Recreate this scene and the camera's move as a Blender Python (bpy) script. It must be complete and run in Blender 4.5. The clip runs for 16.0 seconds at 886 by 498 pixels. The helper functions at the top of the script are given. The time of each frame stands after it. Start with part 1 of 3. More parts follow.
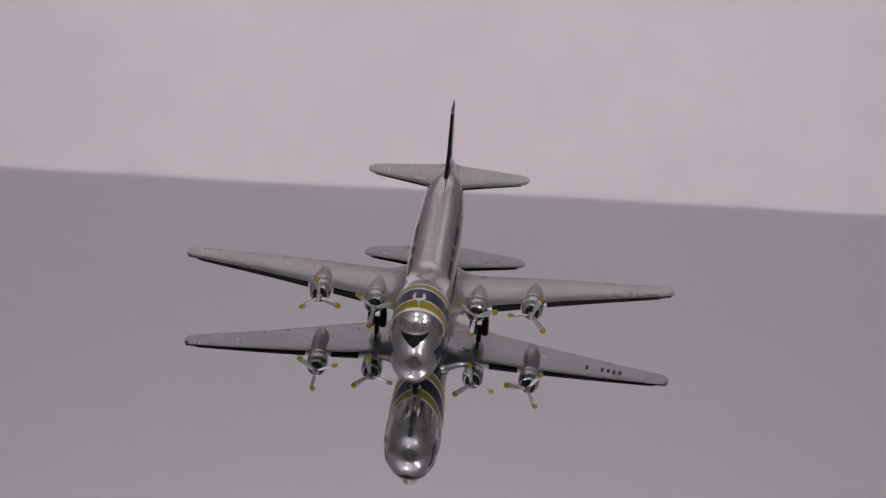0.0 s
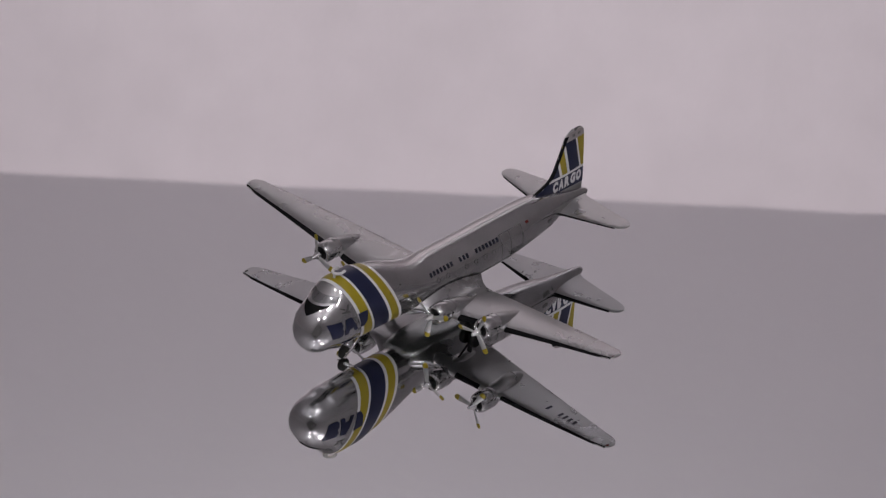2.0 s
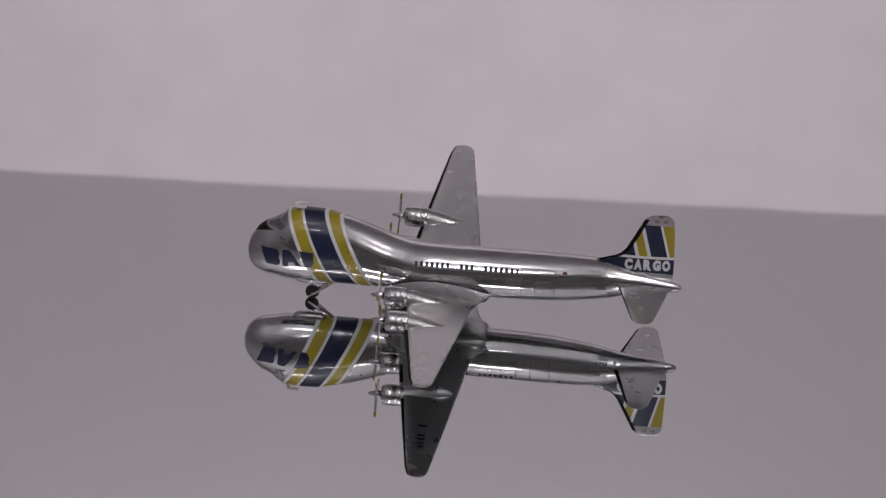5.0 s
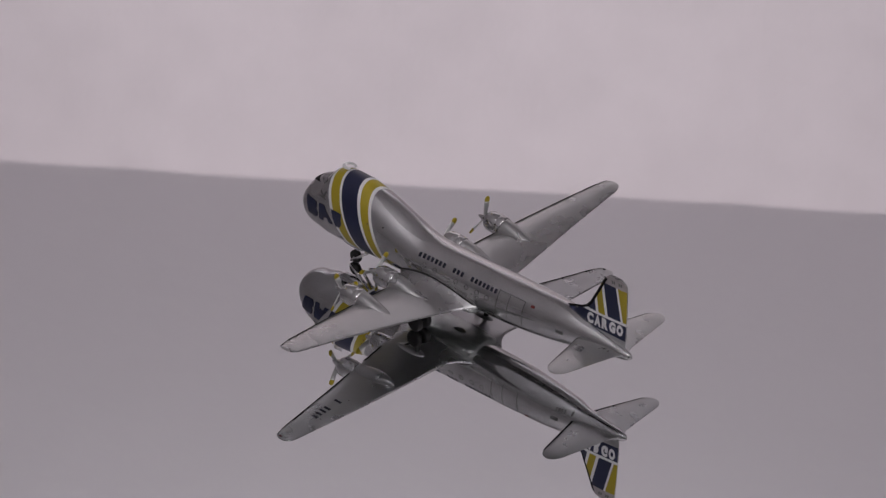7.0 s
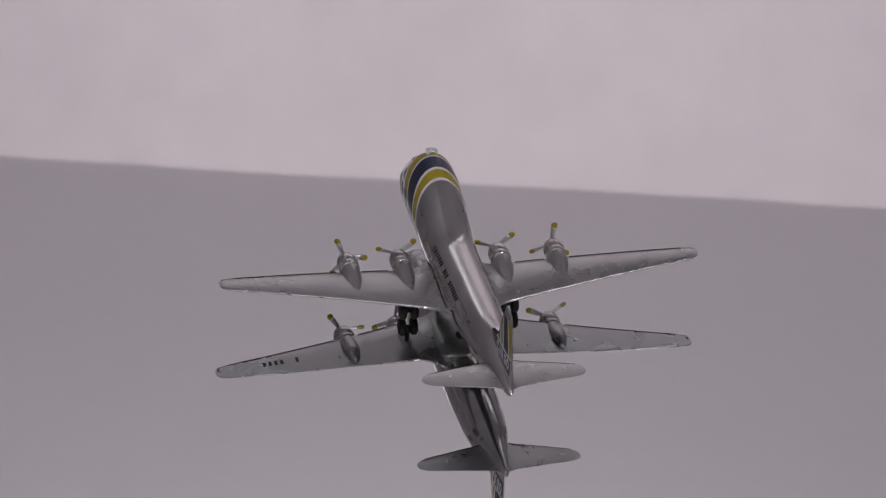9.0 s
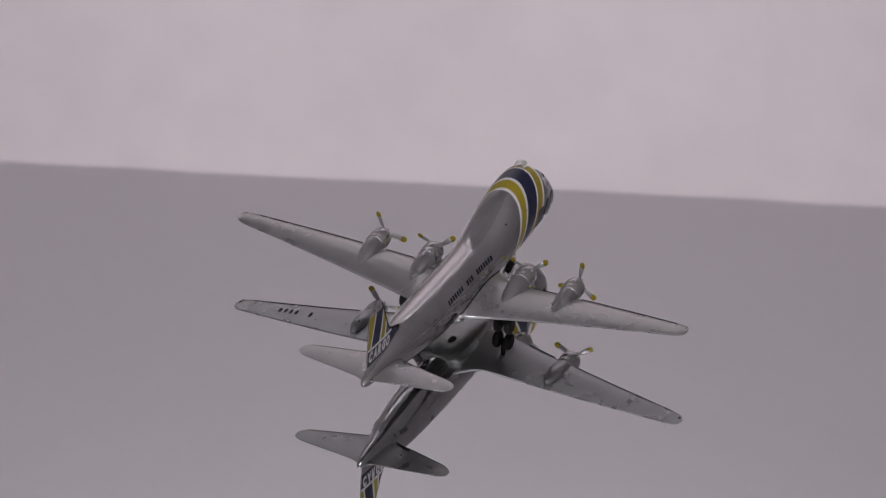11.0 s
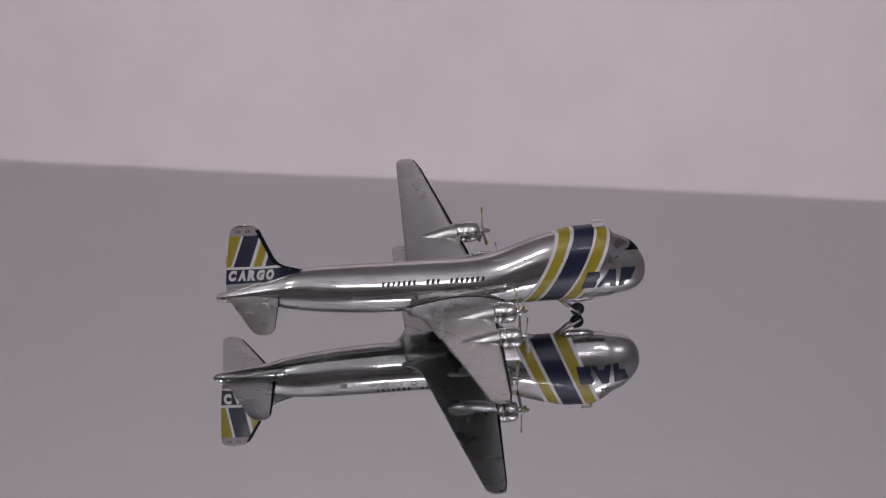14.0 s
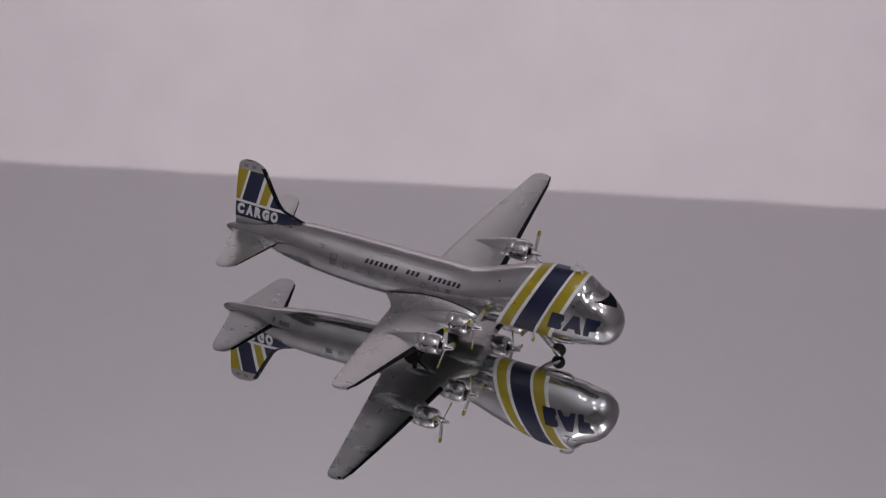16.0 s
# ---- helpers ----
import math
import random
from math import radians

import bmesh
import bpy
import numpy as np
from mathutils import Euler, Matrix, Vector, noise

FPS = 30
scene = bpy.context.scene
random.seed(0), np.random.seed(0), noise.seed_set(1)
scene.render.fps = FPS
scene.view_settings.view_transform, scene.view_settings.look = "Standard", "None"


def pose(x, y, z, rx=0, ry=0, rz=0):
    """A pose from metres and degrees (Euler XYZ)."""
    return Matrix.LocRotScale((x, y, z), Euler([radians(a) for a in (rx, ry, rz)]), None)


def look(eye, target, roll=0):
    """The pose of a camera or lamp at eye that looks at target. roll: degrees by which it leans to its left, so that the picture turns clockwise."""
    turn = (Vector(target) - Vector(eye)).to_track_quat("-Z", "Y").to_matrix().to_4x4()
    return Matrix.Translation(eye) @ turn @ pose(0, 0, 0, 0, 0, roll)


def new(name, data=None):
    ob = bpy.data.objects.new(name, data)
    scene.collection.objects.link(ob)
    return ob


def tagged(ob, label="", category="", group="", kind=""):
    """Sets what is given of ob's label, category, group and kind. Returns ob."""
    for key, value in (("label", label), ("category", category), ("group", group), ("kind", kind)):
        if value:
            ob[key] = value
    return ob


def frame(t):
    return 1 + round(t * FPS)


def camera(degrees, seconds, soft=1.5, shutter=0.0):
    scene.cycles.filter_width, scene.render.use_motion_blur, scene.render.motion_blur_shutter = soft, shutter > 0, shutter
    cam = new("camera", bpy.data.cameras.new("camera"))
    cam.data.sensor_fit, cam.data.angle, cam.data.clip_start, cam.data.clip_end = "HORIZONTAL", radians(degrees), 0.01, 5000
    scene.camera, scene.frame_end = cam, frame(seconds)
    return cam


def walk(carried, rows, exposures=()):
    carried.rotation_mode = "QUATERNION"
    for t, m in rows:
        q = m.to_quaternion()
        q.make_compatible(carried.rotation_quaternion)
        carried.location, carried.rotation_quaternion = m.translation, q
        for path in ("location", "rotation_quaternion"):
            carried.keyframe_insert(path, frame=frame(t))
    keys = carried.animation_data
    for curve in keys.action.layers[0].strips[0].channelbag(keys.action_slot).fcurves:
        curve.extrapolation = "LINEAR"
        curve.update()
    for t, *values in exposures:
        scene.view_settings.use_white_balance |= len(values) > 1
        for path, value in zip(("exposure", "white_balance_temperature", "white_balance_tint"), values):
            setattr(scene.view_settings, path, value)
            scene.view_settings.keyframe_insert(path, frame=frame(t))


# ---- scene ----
MM = 0.001

# camera: a tripod camera with a long zoom, tilted down at the mirror
cam = camera(5.305, 16.0, soft=1.3)
EYE = (0.0, -1.51673, 0.88209)
PITCH, HEAD, ROLL = 29.7805, -0.027, 2.991
AIM = (EYE[0] + math.sin(radians(HEAD)) * math.cos(radians(PITCH)),
       EYE[1] + math.cos(radians(HEAD)) * math.cos(radians(PITCH)),
       EYE[2] - math.sin(radians(PITCH)))
# the camera closes a little when the polished side flashes at it
EXPOSURES = [(0.0, 0.73), (1.5, 0.71), (2.5, 0.73), (3.5, 0.71), (4.0, 0.62), (4.6, 0.59), (5.6, 0.66), (6.5, 0.73), (9.0, 0.74), (12.5, 0.73),
             (13.0, 0.71), (13.5, 0.57), (14.0, 0.58), (14.5, 0.61), (15.0, 0.64), (15.5, 0.70), (16.0, 0.71)]
walk(cam, [(0.0, look(EYE, AIM, ROLL)), (16.0, look(EYE, AIM, ROLL))], EXPOSURES)

# ---- light ----
world = bpy.data.worlds.new("world")
scene.world = world
world.use_nodes = True
world.node_tree.nodes["Background"].inputs[0].default_value = (0.5, 0.48, 0.5, 1)
world.node_tree.nodes["Background"].inputs[1].default_value = 0.02

CEIL, WALL_Y, SOUTH, SIDE, FLOOR = 1.6495, 2.975, -3.6, 2.3, -0.77
FLAT, PITCH_ROOF = 0.45, 0.95  # half width of the flat ceiling, fall of the unseen slopes added beside it
BULBS = [(-0.17, -0.62), (0.68, -0.62), (-0.17, -1.48), (0.68, -1.48)]
BULB_Z, BULB_GLOW = 1.2, 42.5
# unseen spots added to brighten the far wall: place along the track, point they light, watts
WASHERS = [(-0.38, -1.25, 0.35, 13.0), (-0.2, -0.4, 1.4, 9.5), (0.2, 0.4, 1.4, 9.5), (0.38, 1.25, 0.35, 13.0)]


# ---- materials ----
def material(name, color, rough=0.5, metal=0.0, grain=0.0, scale=300.0, bump=0.0, bump_scale=900.0,
             rough_var=0.0, coat=0.0, streak=1.0, gloss=0.5):
    """Principled surface with two scales of colour variation and fine relief."""
    m = bpy.data.materials.new(name)
    m.use_nodes = True
    n, l = m.node_tree.nodes, m.node_tree.links
    b = n["Principled BSDF"]
    b.inputs["Base Color"].default_value = (*color, 1)
    b.inputs["Roughness"].default_value = rough
    b.inputs["Metallic"].default_value = metal
    b.inputs["Specular IOR Level"].default_value = gloss
    b.inputs["Coat Weight"].default_value = coat
    b.inputs["Coat Roughness"].default_value = 0.06
    co = n.new("ShaderNodeTexCoord")
    if grain or rough_var:
        big, fine, mix = n.new("ShaderNodeTexNoise"), n.new("ShaderNodeTexNoise"), n.new("ShaderNodeMath")
        big.inputs["Scale"].default_value, fine.inputs["Scale"].default_value = scale * 0.17, scale
        fine.inputs["Detail"].default_value = 6
        l.new(co.outputs["Object"], big.inputs["Vector"])
        l.new(co.outputs["Object"], fine.inputs["Vector"])
        mix.operation = "ADD"
        l.new(big.outputs["Fac"], mix.inputs[0])
        l.new(fine.outputs["Fac"], mix.inputs[1])
        if grain:
            r = n.new("ShaderNodeMapRange")
            r.inputs[1].default_value, r.inputs[2].default_value = 0.7, 1.3
            r.inputs[3].default_value, r.inputs[4].default_value = 1 - grain, 1 + grain
            l.new(mix.outputs[0], r.inputs[0])
            mul = n.new("ShaderNodeVectorMath")
            mul.operation = "SCALE"
            mul.inputs[0].default_value = color
            l.new(r.outputs[0], mul.inputs["Scale"])
            l.new(mul.outputs[0], b.inputs["Base Color"])
        if rough_var:
            r = n.new("ShaderNodeMapRange")
            r.inputs[1].default_value, r.inputs[2].default_value = 0.7, 1.3
            r.inputs[3].default_value, r.inputs[4].default_value = max(0, rough - rough_var), rough + rough_var
            l.new(mix.outputs[0], r.inputs[0])
            l.new(r.outputs[0], b.inputs["Roughness"])
    if bump:
        t, bm = n.new("ShaderNodeTexNoise"), n.new("ShaderNodeBump")
        t.inputs["Scale"].default_value = bump_scale
        t.inputs["Detail"].default_value = 4
        bm.inputs["Strength"].default_value = 1.0
        bm.inputs["Distance"].default_value = bump
        stretch = n.new("ShaderNodeMapping")
        stretch.inputs["Scale"].default_value = (streak, 1, 1)
        l.new(co.outputs["Object"], stretch.inputs["Vector"])
        l.new(stretch.outputs[0], t.inputs["Vector"])
        l.new(t.outputs["Fac"], bm.inputs["Height"])
        l.new(bm.outputs["Normal"], b.inputs["Normal"])
    return m


CHROME = material("polished_metal", (0.645, 0.638, 0.642), 0.125, 0.92, 0.11, 260, 0.000014, 1300, 0.04, coat=0.6, streak=0.22)
SILVER = material("silver_lacquer", (0.562, 0.56, 0.562), 0.28, 0.92, 0.05, 300, 0.0, 1100, 0.03)
BRIGHT = material("bright_chrome", (0.85, 0.84, 0.84), 0.08, 1.0, 0.03, 500)
RUBBER = material("black_boot", (0.006, 0.006, 0.007), 0.5, 0.0, 0.2, 900, gloss=0.15)
TYRE = material("tyre_rubber", (0.015, 0.014, 0.014), 0.6, 0.0, 0.25, 900)
# near black for dark parts, and for shade painted into openings
DARK = material("dark_parts_and_recess_shade", (0.02, 0.02, 0.02), 0.6, 0.0, 0.2, 900)
NAVY = material("navy_paint", (0.012, 0.016, 0.052), 0.32, 0.0, 0.08, 700, coat=0.3)
YELLOW = material("yellow_paint", (0.40, 0.31, 0.016), 0.35, 0.0, 0.06, 700, coat=0.3)
INK = material("title_ink", (0.012, 0.013, 0.028), 0.4, 0.0, 0.1, 900)
BELLY = material("dull_cast_metal", (0.50, 0.52, 0.505), 0.25, 0.80, 0.06, 300, 0.0, 700, 0.04)
WHITE = material("white_paint", (0.80, 0.79, 0.80), 0.35, 0.0, 0.04, 700, coat=0.2)
GREYPAINT = material("grey_fin_tip", (0.40, 0.36, 0.37), 0.4, 0.0, 0.15, 900)
RED = material("red_mark", (0.16, 0.022, 0.02), 0.4, 0.0, 0.1, 900)
LINE = material("panel_line", (0.18, 0.18, 0.18), 0.4, 0.6, 0.2, 900)
GLASS = material("dark_glazing", (0.42, 0.42, 0.43), 0.14, 0.9, 0.1, 500)
BLADE = material("blade_silver", (0.62, 0.62, 0.62), 0.3, 0.6, 0.05, 900)
MIRROR = material("mirror_glass", (0.86, 0.87, 0.88), 0.012, 1.0)
PLASTIC = material("black_plastic", (0.02, 0.02, 0.022), 0.35, 0.0, 0.1, 60, 0.0001, 300)
WALLPAINT = material("pinkish_wall_paint", (0.67, 0.605, 0.635), 0.85, 0.0, 0.05, 30, 0.0006, 60)
CEILPAINT = material("ceiling_paint", (0.735, 0.716, 0.747), 0.9, 0.0, 0.03, 3, 0.0006, 60)
# low colour stands for the dim room end that the metal reflects
DIMWALL = material("dim_wall_tone", (0.21, 0.2, 0.2), 0.8, 0.0, 0.05, 8, 0.0006, 60)
FLOORWOOD = material("floor_boards", (0.33, 0.31, 0.30), 0.45, 0.0, 0.2, 12, 0.0004, 40)
TABLEWOOD = material("table_wood", (0.09, 0.06, 0.04), 0.4, 0.0, 0.25, 25, 0.0003, 80)
METALWHITE = material("white_fixture", (0.75, 0.75, 0.75), 0.4, 0.0, 0.03, 40)
GLOW = bpy.data.materials.new("lamp_glow")
GLOW.use_nodes = True
GLOW.node_tree.nodes["Principled BSDF"].inputs["Emission Color"].default_value = (1.0, 0.97, 0.99, 1)
GLOW.node_tree.nodes["Principled BSDF"].inputs["Emission Strength"].default_value = BULB_GLOW


# ---- mesh helpers ----
def part(name, bm, mat, parent=None, label="", smooth=True):
    bmesh.ops.recalc_face_normals(bm, faces=bm.faces)
    me = bpy.data.meshes.new(name)
    bm.to_mesh(me)
    bm.free()
    me.materials.append(mat)
    if smooth:
        me.shade_smooth()
    ob = new(name, me)
    ob.parent = parent
    return tagged(ob, label)


def box(bm, x0, x1, y0, y1, z0, z1, bevel=0.0):
    r = bmesh.ops.create_cube(bm, size=1.0, matrix=Matrix.Translation(((x0 + x1) / 2, (y0 + y1) / 2, (z0 + z1) / 2))
                              @ Matrix.Diagonal((x1 - x0, y1 - y0, z1 - z0, 1)))
    if bevel:
        es = {e for v in r["verts"] for e in v.link_edges}
        bmesh.ops.bevel(bm, geom=list(es), offset=bevel, segments=2, affect="EDGES")
    return bm


def lathe(bm, profile, axis="x", center=(0, 0, 0), n=28, lift=None):
    """Rings (along, radius) round an axis; lift shifts the ring centres in z."""
    rings = []
    for i, (a, r) in enumerate(profile):
        ring = []
        for k in range(n):
            t = 2 * math.pi * k / n
            c, s = r * math.cos(t), r * math.sin(t)
            dz = lift[i] if lift else 0
            p = {"x": (a, c, s), "y": (c, a, s), "z": (c, s, a)}[axis]
            ring.append(bm.verts.new([(p[j] + center[j] + (dz if j == 2 else 0)) * MM for j in range(3)]))
        rings.append(ring)
    for r0, r1 in zip(rings, rings[1:]):
        for k in range(n):
            bm.faces.new((r0[k], r0[(k + 1) % n], r1[(k + 1) % n], r1[k]))
    for ring in (rings[0], rings[-1]):
        bm.faces.new(ring)
    return bm


def grid_mesh(bm, rows, closed=False):
    vs = [[bm.verts.new([c * MM for c in p]) for p in row] for row in rows]
    for a, b in zip(vs, vs[1:]):
        m = len(a)
        for k in range(m if closed else m - 1):
            bm.faces.new((a[k], a[(k + 1) % m], b[(k + 1) % m], b[k]))
    return vs


def tube(bm, pts, r, n=8):
    """A round rod along points (mm)."""
    pts = [Vector(p) for p in pts]
    rings = []
    for i, p in enumerate(pts):
        d = (pts[min(i + 1, len(pts) - 1)] - pts[max(i - 1, 0)]).normalized()
        u = d.orthogonal().normalized()
        if rings and i:
            u = (prev - d * prev.dot(d)).normalized()
        prev = u
        w = d.cross(u)
        rings.append([bm.verts.new((p + (u * math.cos(2 * math.pi * k / n) + w * math.sin(2 * math.pi * k / n)) * r) * MM) for k in range(n)])
    for a, b in zip(rings, rings[1:]):
        for k in range(n):
            bm.faces.new((a[k], a[(k + 1) % n], b[(k + 1) % n], b[k]))
    bm.faces.new(rings[0]), bm.faces.new(rings[-1])
    return bm


def hermite(xs, ys):
    """Smooth curve through points without overshoot."""
    xs, ys = np.array(xs, float), np.array(ys, float)
    h, d = np.diff(xs), np.diff(ys) / np.diff(xs)
    m = np.zeros(len(xs))
    for i in range(1, len(xs) - 1):
        if d[i - 1] * d[i] > 0:
            w1, w2 = 2 * h[i] + h[i - 1], h[i] + 2 * h[i - 1]
            m[i] = (w1 + w2) / (w1 / d[i - 1] + w2 / d[i])
    m[0], m[-1] = d[0], d[-1]

    def f(x):
        x = min(max(x, xs[0]), xs[-1])
        i = min(int(np.searchsorted(xs, x, side="right")) - 1, len(xs) - 2)
        t = (x - xs[i]) / h[i]
        return float((2 * t**3 - 3 * t**2 + 1) * ys[i] + (t**3 - 2 * t**2 + t) * h[i] * m[i]
                     + (3 * t**2 - 2 * t**3) * ys[i + 1] + (t**3 - t**2) * h[i] * m[i + 1])
    return f


# ---- the airliner's lines (millimetres, nose to +x, ground at z 0) ----
STATIONS = [(-42.1, 8.500, 0.100, 0.1), (-41.9, 8.500, 0.400, 0.35), (-41.2, 8.500, 0.800, 0.7), (-39.5, 8.600, 1.200, 1.1), (-36, 8.875, 1.925, 1.75), (-31.3, 9.200, 2.900, 2.7),
            (-28.7, 9.225, 3.575, 3.3), (-23.5, 9.035, 4.185, 3.95), (-18.3, 8.770, 4.470, 4.3), (-13, 8.600, 4.600, 4.5), (-7, 8.525, 4.625, 4.55), (2, 8.490, 4.590, 4.6),
            (5, 8.505, 4.575, 4.63), (7, 8.625, 4.655, 4.65), (10.2, 9.080, 5.020, 4.7), (14.2, 9.870, 5.730, 4.85), (18.3, 10.650, 6.440, 4.95), (21, 10.950, 6.760, 5),
            (24, 11.300, 7.140, 5), (28, 11.350, 7.200, 5), (30, 11.200, 6.940, 4.9), (31, 10.950, 6.600, 4.8), (32, 10.600, 5.850, 4.7), (33, 10.420, 5.500, 4.5),
            (34, 10.250, 5.200, 4.35), (35.5, 9.950, 4.400, 3.8), (36.8, 9.700, 3.050, 2.95), (37.5, 9.650, 1.700, 1.9), (37.8, 9.700, 0.100, 0.1)]
ZC = hermite([s[0] for s in STATIONS], [s[1] for s in STATIONS])
BH = hermite([s[0] for s in STATIONS], [s[2] for s in STATIONS])
AW = hermite([s[0] for s in STATIONS], [s[3] for s in STATIONS])


def skin(x, th, off=0.0):
    """A point of the fuselage's skin; th from the top, towards port."""
    a, b = AW(x) + off, BH(x) + off
    return (x, a * math.sin(th), ZC(x) + b * math.cos(th))


def side_y(x, z, off=0.0):
    q = min(1.0, abs(z - ZC(x)) / (BH(x) + off))
    return (AW(x) + off) * math.sqrt(max(0.0, 1 - q * q))


def front_x(y, z):
    lo, hi = 29.0, 37.8
    for _ in range(30):
        x = (lo + hi) / 2
        if (y / AW(x)) ** 2 + ((z - ZC(x)) / BH(x)) ** 2 < 1:
            lo = x
        else:
            hi = x
    return lo


def flat_shape(polys, step):
    """A flat mesh of polygons, cut finely enough to be bent over a curved skin."""
    bm = bmesh.new()
    for poly in polys:
        bm.faces.new([bm.verts.new((p[0], p[1], 0)) for p in poly])
    bmesh.ops.triangulate(bm, faces=bm.faces)
    cut_fine(bm, step)
    return bm


def cut_fine(bm, step):
    for axis in (0, 1):
        lo, hi = min(v.co[axis] for v in bm.verts), max(v.co[axis] for v in bm.verts)
        k = math.floor(lo / step) + 1
        while k * step < hi:
            co, no = [0, 0, 0], [0, 0, 0]
            co[axis], no[axis] = k * step, 1
            bmesh.ops.bisect_plane(bm, geom=bm.verts[:] + bm.edges[:] + bm.faces[:], plane_co=co, plane_no=no, dist=1e-5)
            k += 1


def on_side(bm, side, off=0.05):
    for v in bm.verts:
        x, z = v.co.x, v.co.y
        v.co = Vector((x, side * side_y(x, z, off), z)) * MM
    return bm


def on_front(bm, off=0.05):
    for v in bm.verts:
        y, z = v.co.x, v.co.y
        v.co = Vector((front_x(y, z) + off, y, z + off * 0.5)) * MM
    return bm


def wing_z(y):
    return 5.0 + 4.4 * (y - 4) / 40.7 + 0.3 * math.sin(math.pi * (y - 4) / 41)


def wing_point(y, u, off=0.0):
    """Wing surface at span y; u from -1 (lower trailing edge) over 0 (leading edge) to 1 (upper trailing edge)."""
    le, te = 9.2 - 0.135 * (y - 4), -5.3 + 0.1325 * (y - 4)
    f = min(1.15, max(0.0, 1 - (y - 4.4) / 4.6)) ** 2
    te -= 2.0 * f
    le += 1.6 * f
    if y > 43.0:
        k = 0.25 + 0.75 * math.sqrt(max(0.0, 1 - ((y - 43.0) / 1.8) ** 2))
        mid = te + (le - te) * 0.55
        le, te = mid + (le - mid) * k, mid + (te - mid) * k
    c = le - te
    s = abs(u) ** 2
    tk = 0.15 - 0.045 * (y - 4) / 40
    yt = 5 * tk * c * (0.2969 * math.sqrt(s) - 0.126 * s - 0.3516 * s**2 + 0.2843 * s**3 - 0.1016 * s**4) + 0.11 * s
    z = wing_z(y) + 0.02 * c * 4 * s * (1 - s) + 0.75 * f
    z += yt + 0.9 * f * 4 * s * (1 - s) if u >= 0 else -yt - 0.9 * f * 4 * s * (1 - s)
    x = le - c * s
    if off:
        x += off * max(0, 1 - 3 * s)
        z += off if u > 0 else (-off if u < 0 else 0)
    return x, z


def wing_mesh(side):
    ys = [3.0, 3.6, 4.3, 5, 6, 7, 8, 9.5, 12, 16, 20, 24, 28, 32, 36, 39, 41.5, 42.6, 43.0, 43.6, 44.1, 44.4, 44.6, 44.75, 44.79]
    us = [-1, -0.985, -0.965] + [-0.94 + 1.88 * k / 38 for k in range(39)] + [0.965, 0.985, 1]
    bm = bmesh.new()
    rows = [[(wing_point(y, u)[0], side * y, wing_point(y, u)[1]) for u in us] for y in ys]
    vs = grid_mesh(bm, rows, closed=True)
    bm.faces.new(vs[-1]), bm.faces.new(vs[0])
    return bm


def boot_mesh(side, y0, y1):
    ys = [y0 + (y1 - y0) * k / 8 for k in range(9)]
    us = [-0.24 + 0.50 * k / 16 for k in range(17)]
    bm = bmesh.new()
    grid_mesh(bm, [[(wing_point(y, u, 0.09)[0], side * y, wing_point(y, u, 0.09)[1]) for u in us] for y in ys])
    return bm


def stab_point(y, u, off=0.0):
    le, te = -30.6 - 0.27 * (y - 1.5), -39.9 + 0.17 * (y - 1.5)
    le += 1.1 * max(0.0, 1 - (y - 0.6) / 2.6) ** 2
    te -= 0.7 * max(0.0, 1 - (y - 0.6) / 2.2) ** 2
    if y > 13.0:
        k = 0.2 + 0.8 * math.sqrt(max(0.0, 1 - ((y - 13.0) / 2.05) ** 2))
        mid = te + (le - te) * 0.5
        le, te = mid + (le - mid) * k, mid + (te - mid) * k
    c, s = le - te, abs(u) ** 2
    root = max(0.0, 1 - (y - 0.6) / 3.0) ** 2
    yt = 5 * (0.10 + 0.12 * root) * c * (0.2969 * math.sqrt(s) - 0.126 * s - 0.3516 * s**2 + 0.2843 * s**3 - 0.1016 * s**4) + 0.05 * s
    z = 8.65 + 0.02 * y + (yt if u >= 0 else -yt)
    return le - c * s + (off * max(0, 1 - 3 * s) if off else 0), z + (off if u > 0 else -off if u < 0 else 0)


def stab_mesh(side):
    ys = [0.6, 1.0, 1.5, 2, 2.6, 3.3, 4, 6, 8, 10, 12, 13.0, 13.7, 14.3, 14.7, 14.95, 15.04]
    us = [-1, -0.996, -0.985, -0.96] + [-0.92 + 1.84 * k / 24 for k in range(25)] + [0.96, 0.985, 0.996, 1]
    bm = bmesh.new()
    vs = grid_mesh(bm, [[(stab_point(y, u)[0], side * y, stab_point(y, u)[1]) for u in us] for y in ys], closed=True)
    bm.faces.new(vs[-1]), bm.faces.new(vs[0])
    return bm


def stab_boot(side):
    ys = [2.4 + 11.2 * k / 8 for k in range(9)]
    us = [-0.27 + 0.42 * k / 14 for k in range(15)]
    bm = bmesh.new()
    grid_mesh(bm, [[(stab_point(y, u, 0.05)[0], side * y, stab_point(y, u, 0.05)[1]) for u in us] for y in ys])
    return bm


# fin outline: leading edge by height, trailing edge near upright
FIN_LE = hermite([11.5, 13.2, 13.9, 14.5, 15.5, 17, 19.3, 22.0, 22.95, 23.45], [-24.0, -26.2, -28.2, -30.0, -31.3, -32.1, -33.3, -34.6, -35.3, -36.6])
FIN_TE = hermite([9, 12, 21.5, 22.7, 23.45], [-40.3, -40.4, -40.1, -39.8, -38.6])


def fin_half(x, z):
    """Half thickness of the fin."""
    le, te = FIN_LE(z), FIN_TE(z)
    s = min(1.0, max(0.0, (le - x) / max(0.3, le - te)))
    c = min(9.5, le - te)
    return 5 * 0.085 * c * (0.2969 * math.sqrt(s) - 0.126 * s - 0.3516 * s**2 + 0.2843 * s**3 - 0.1016 * s**4) + 0.06 * s


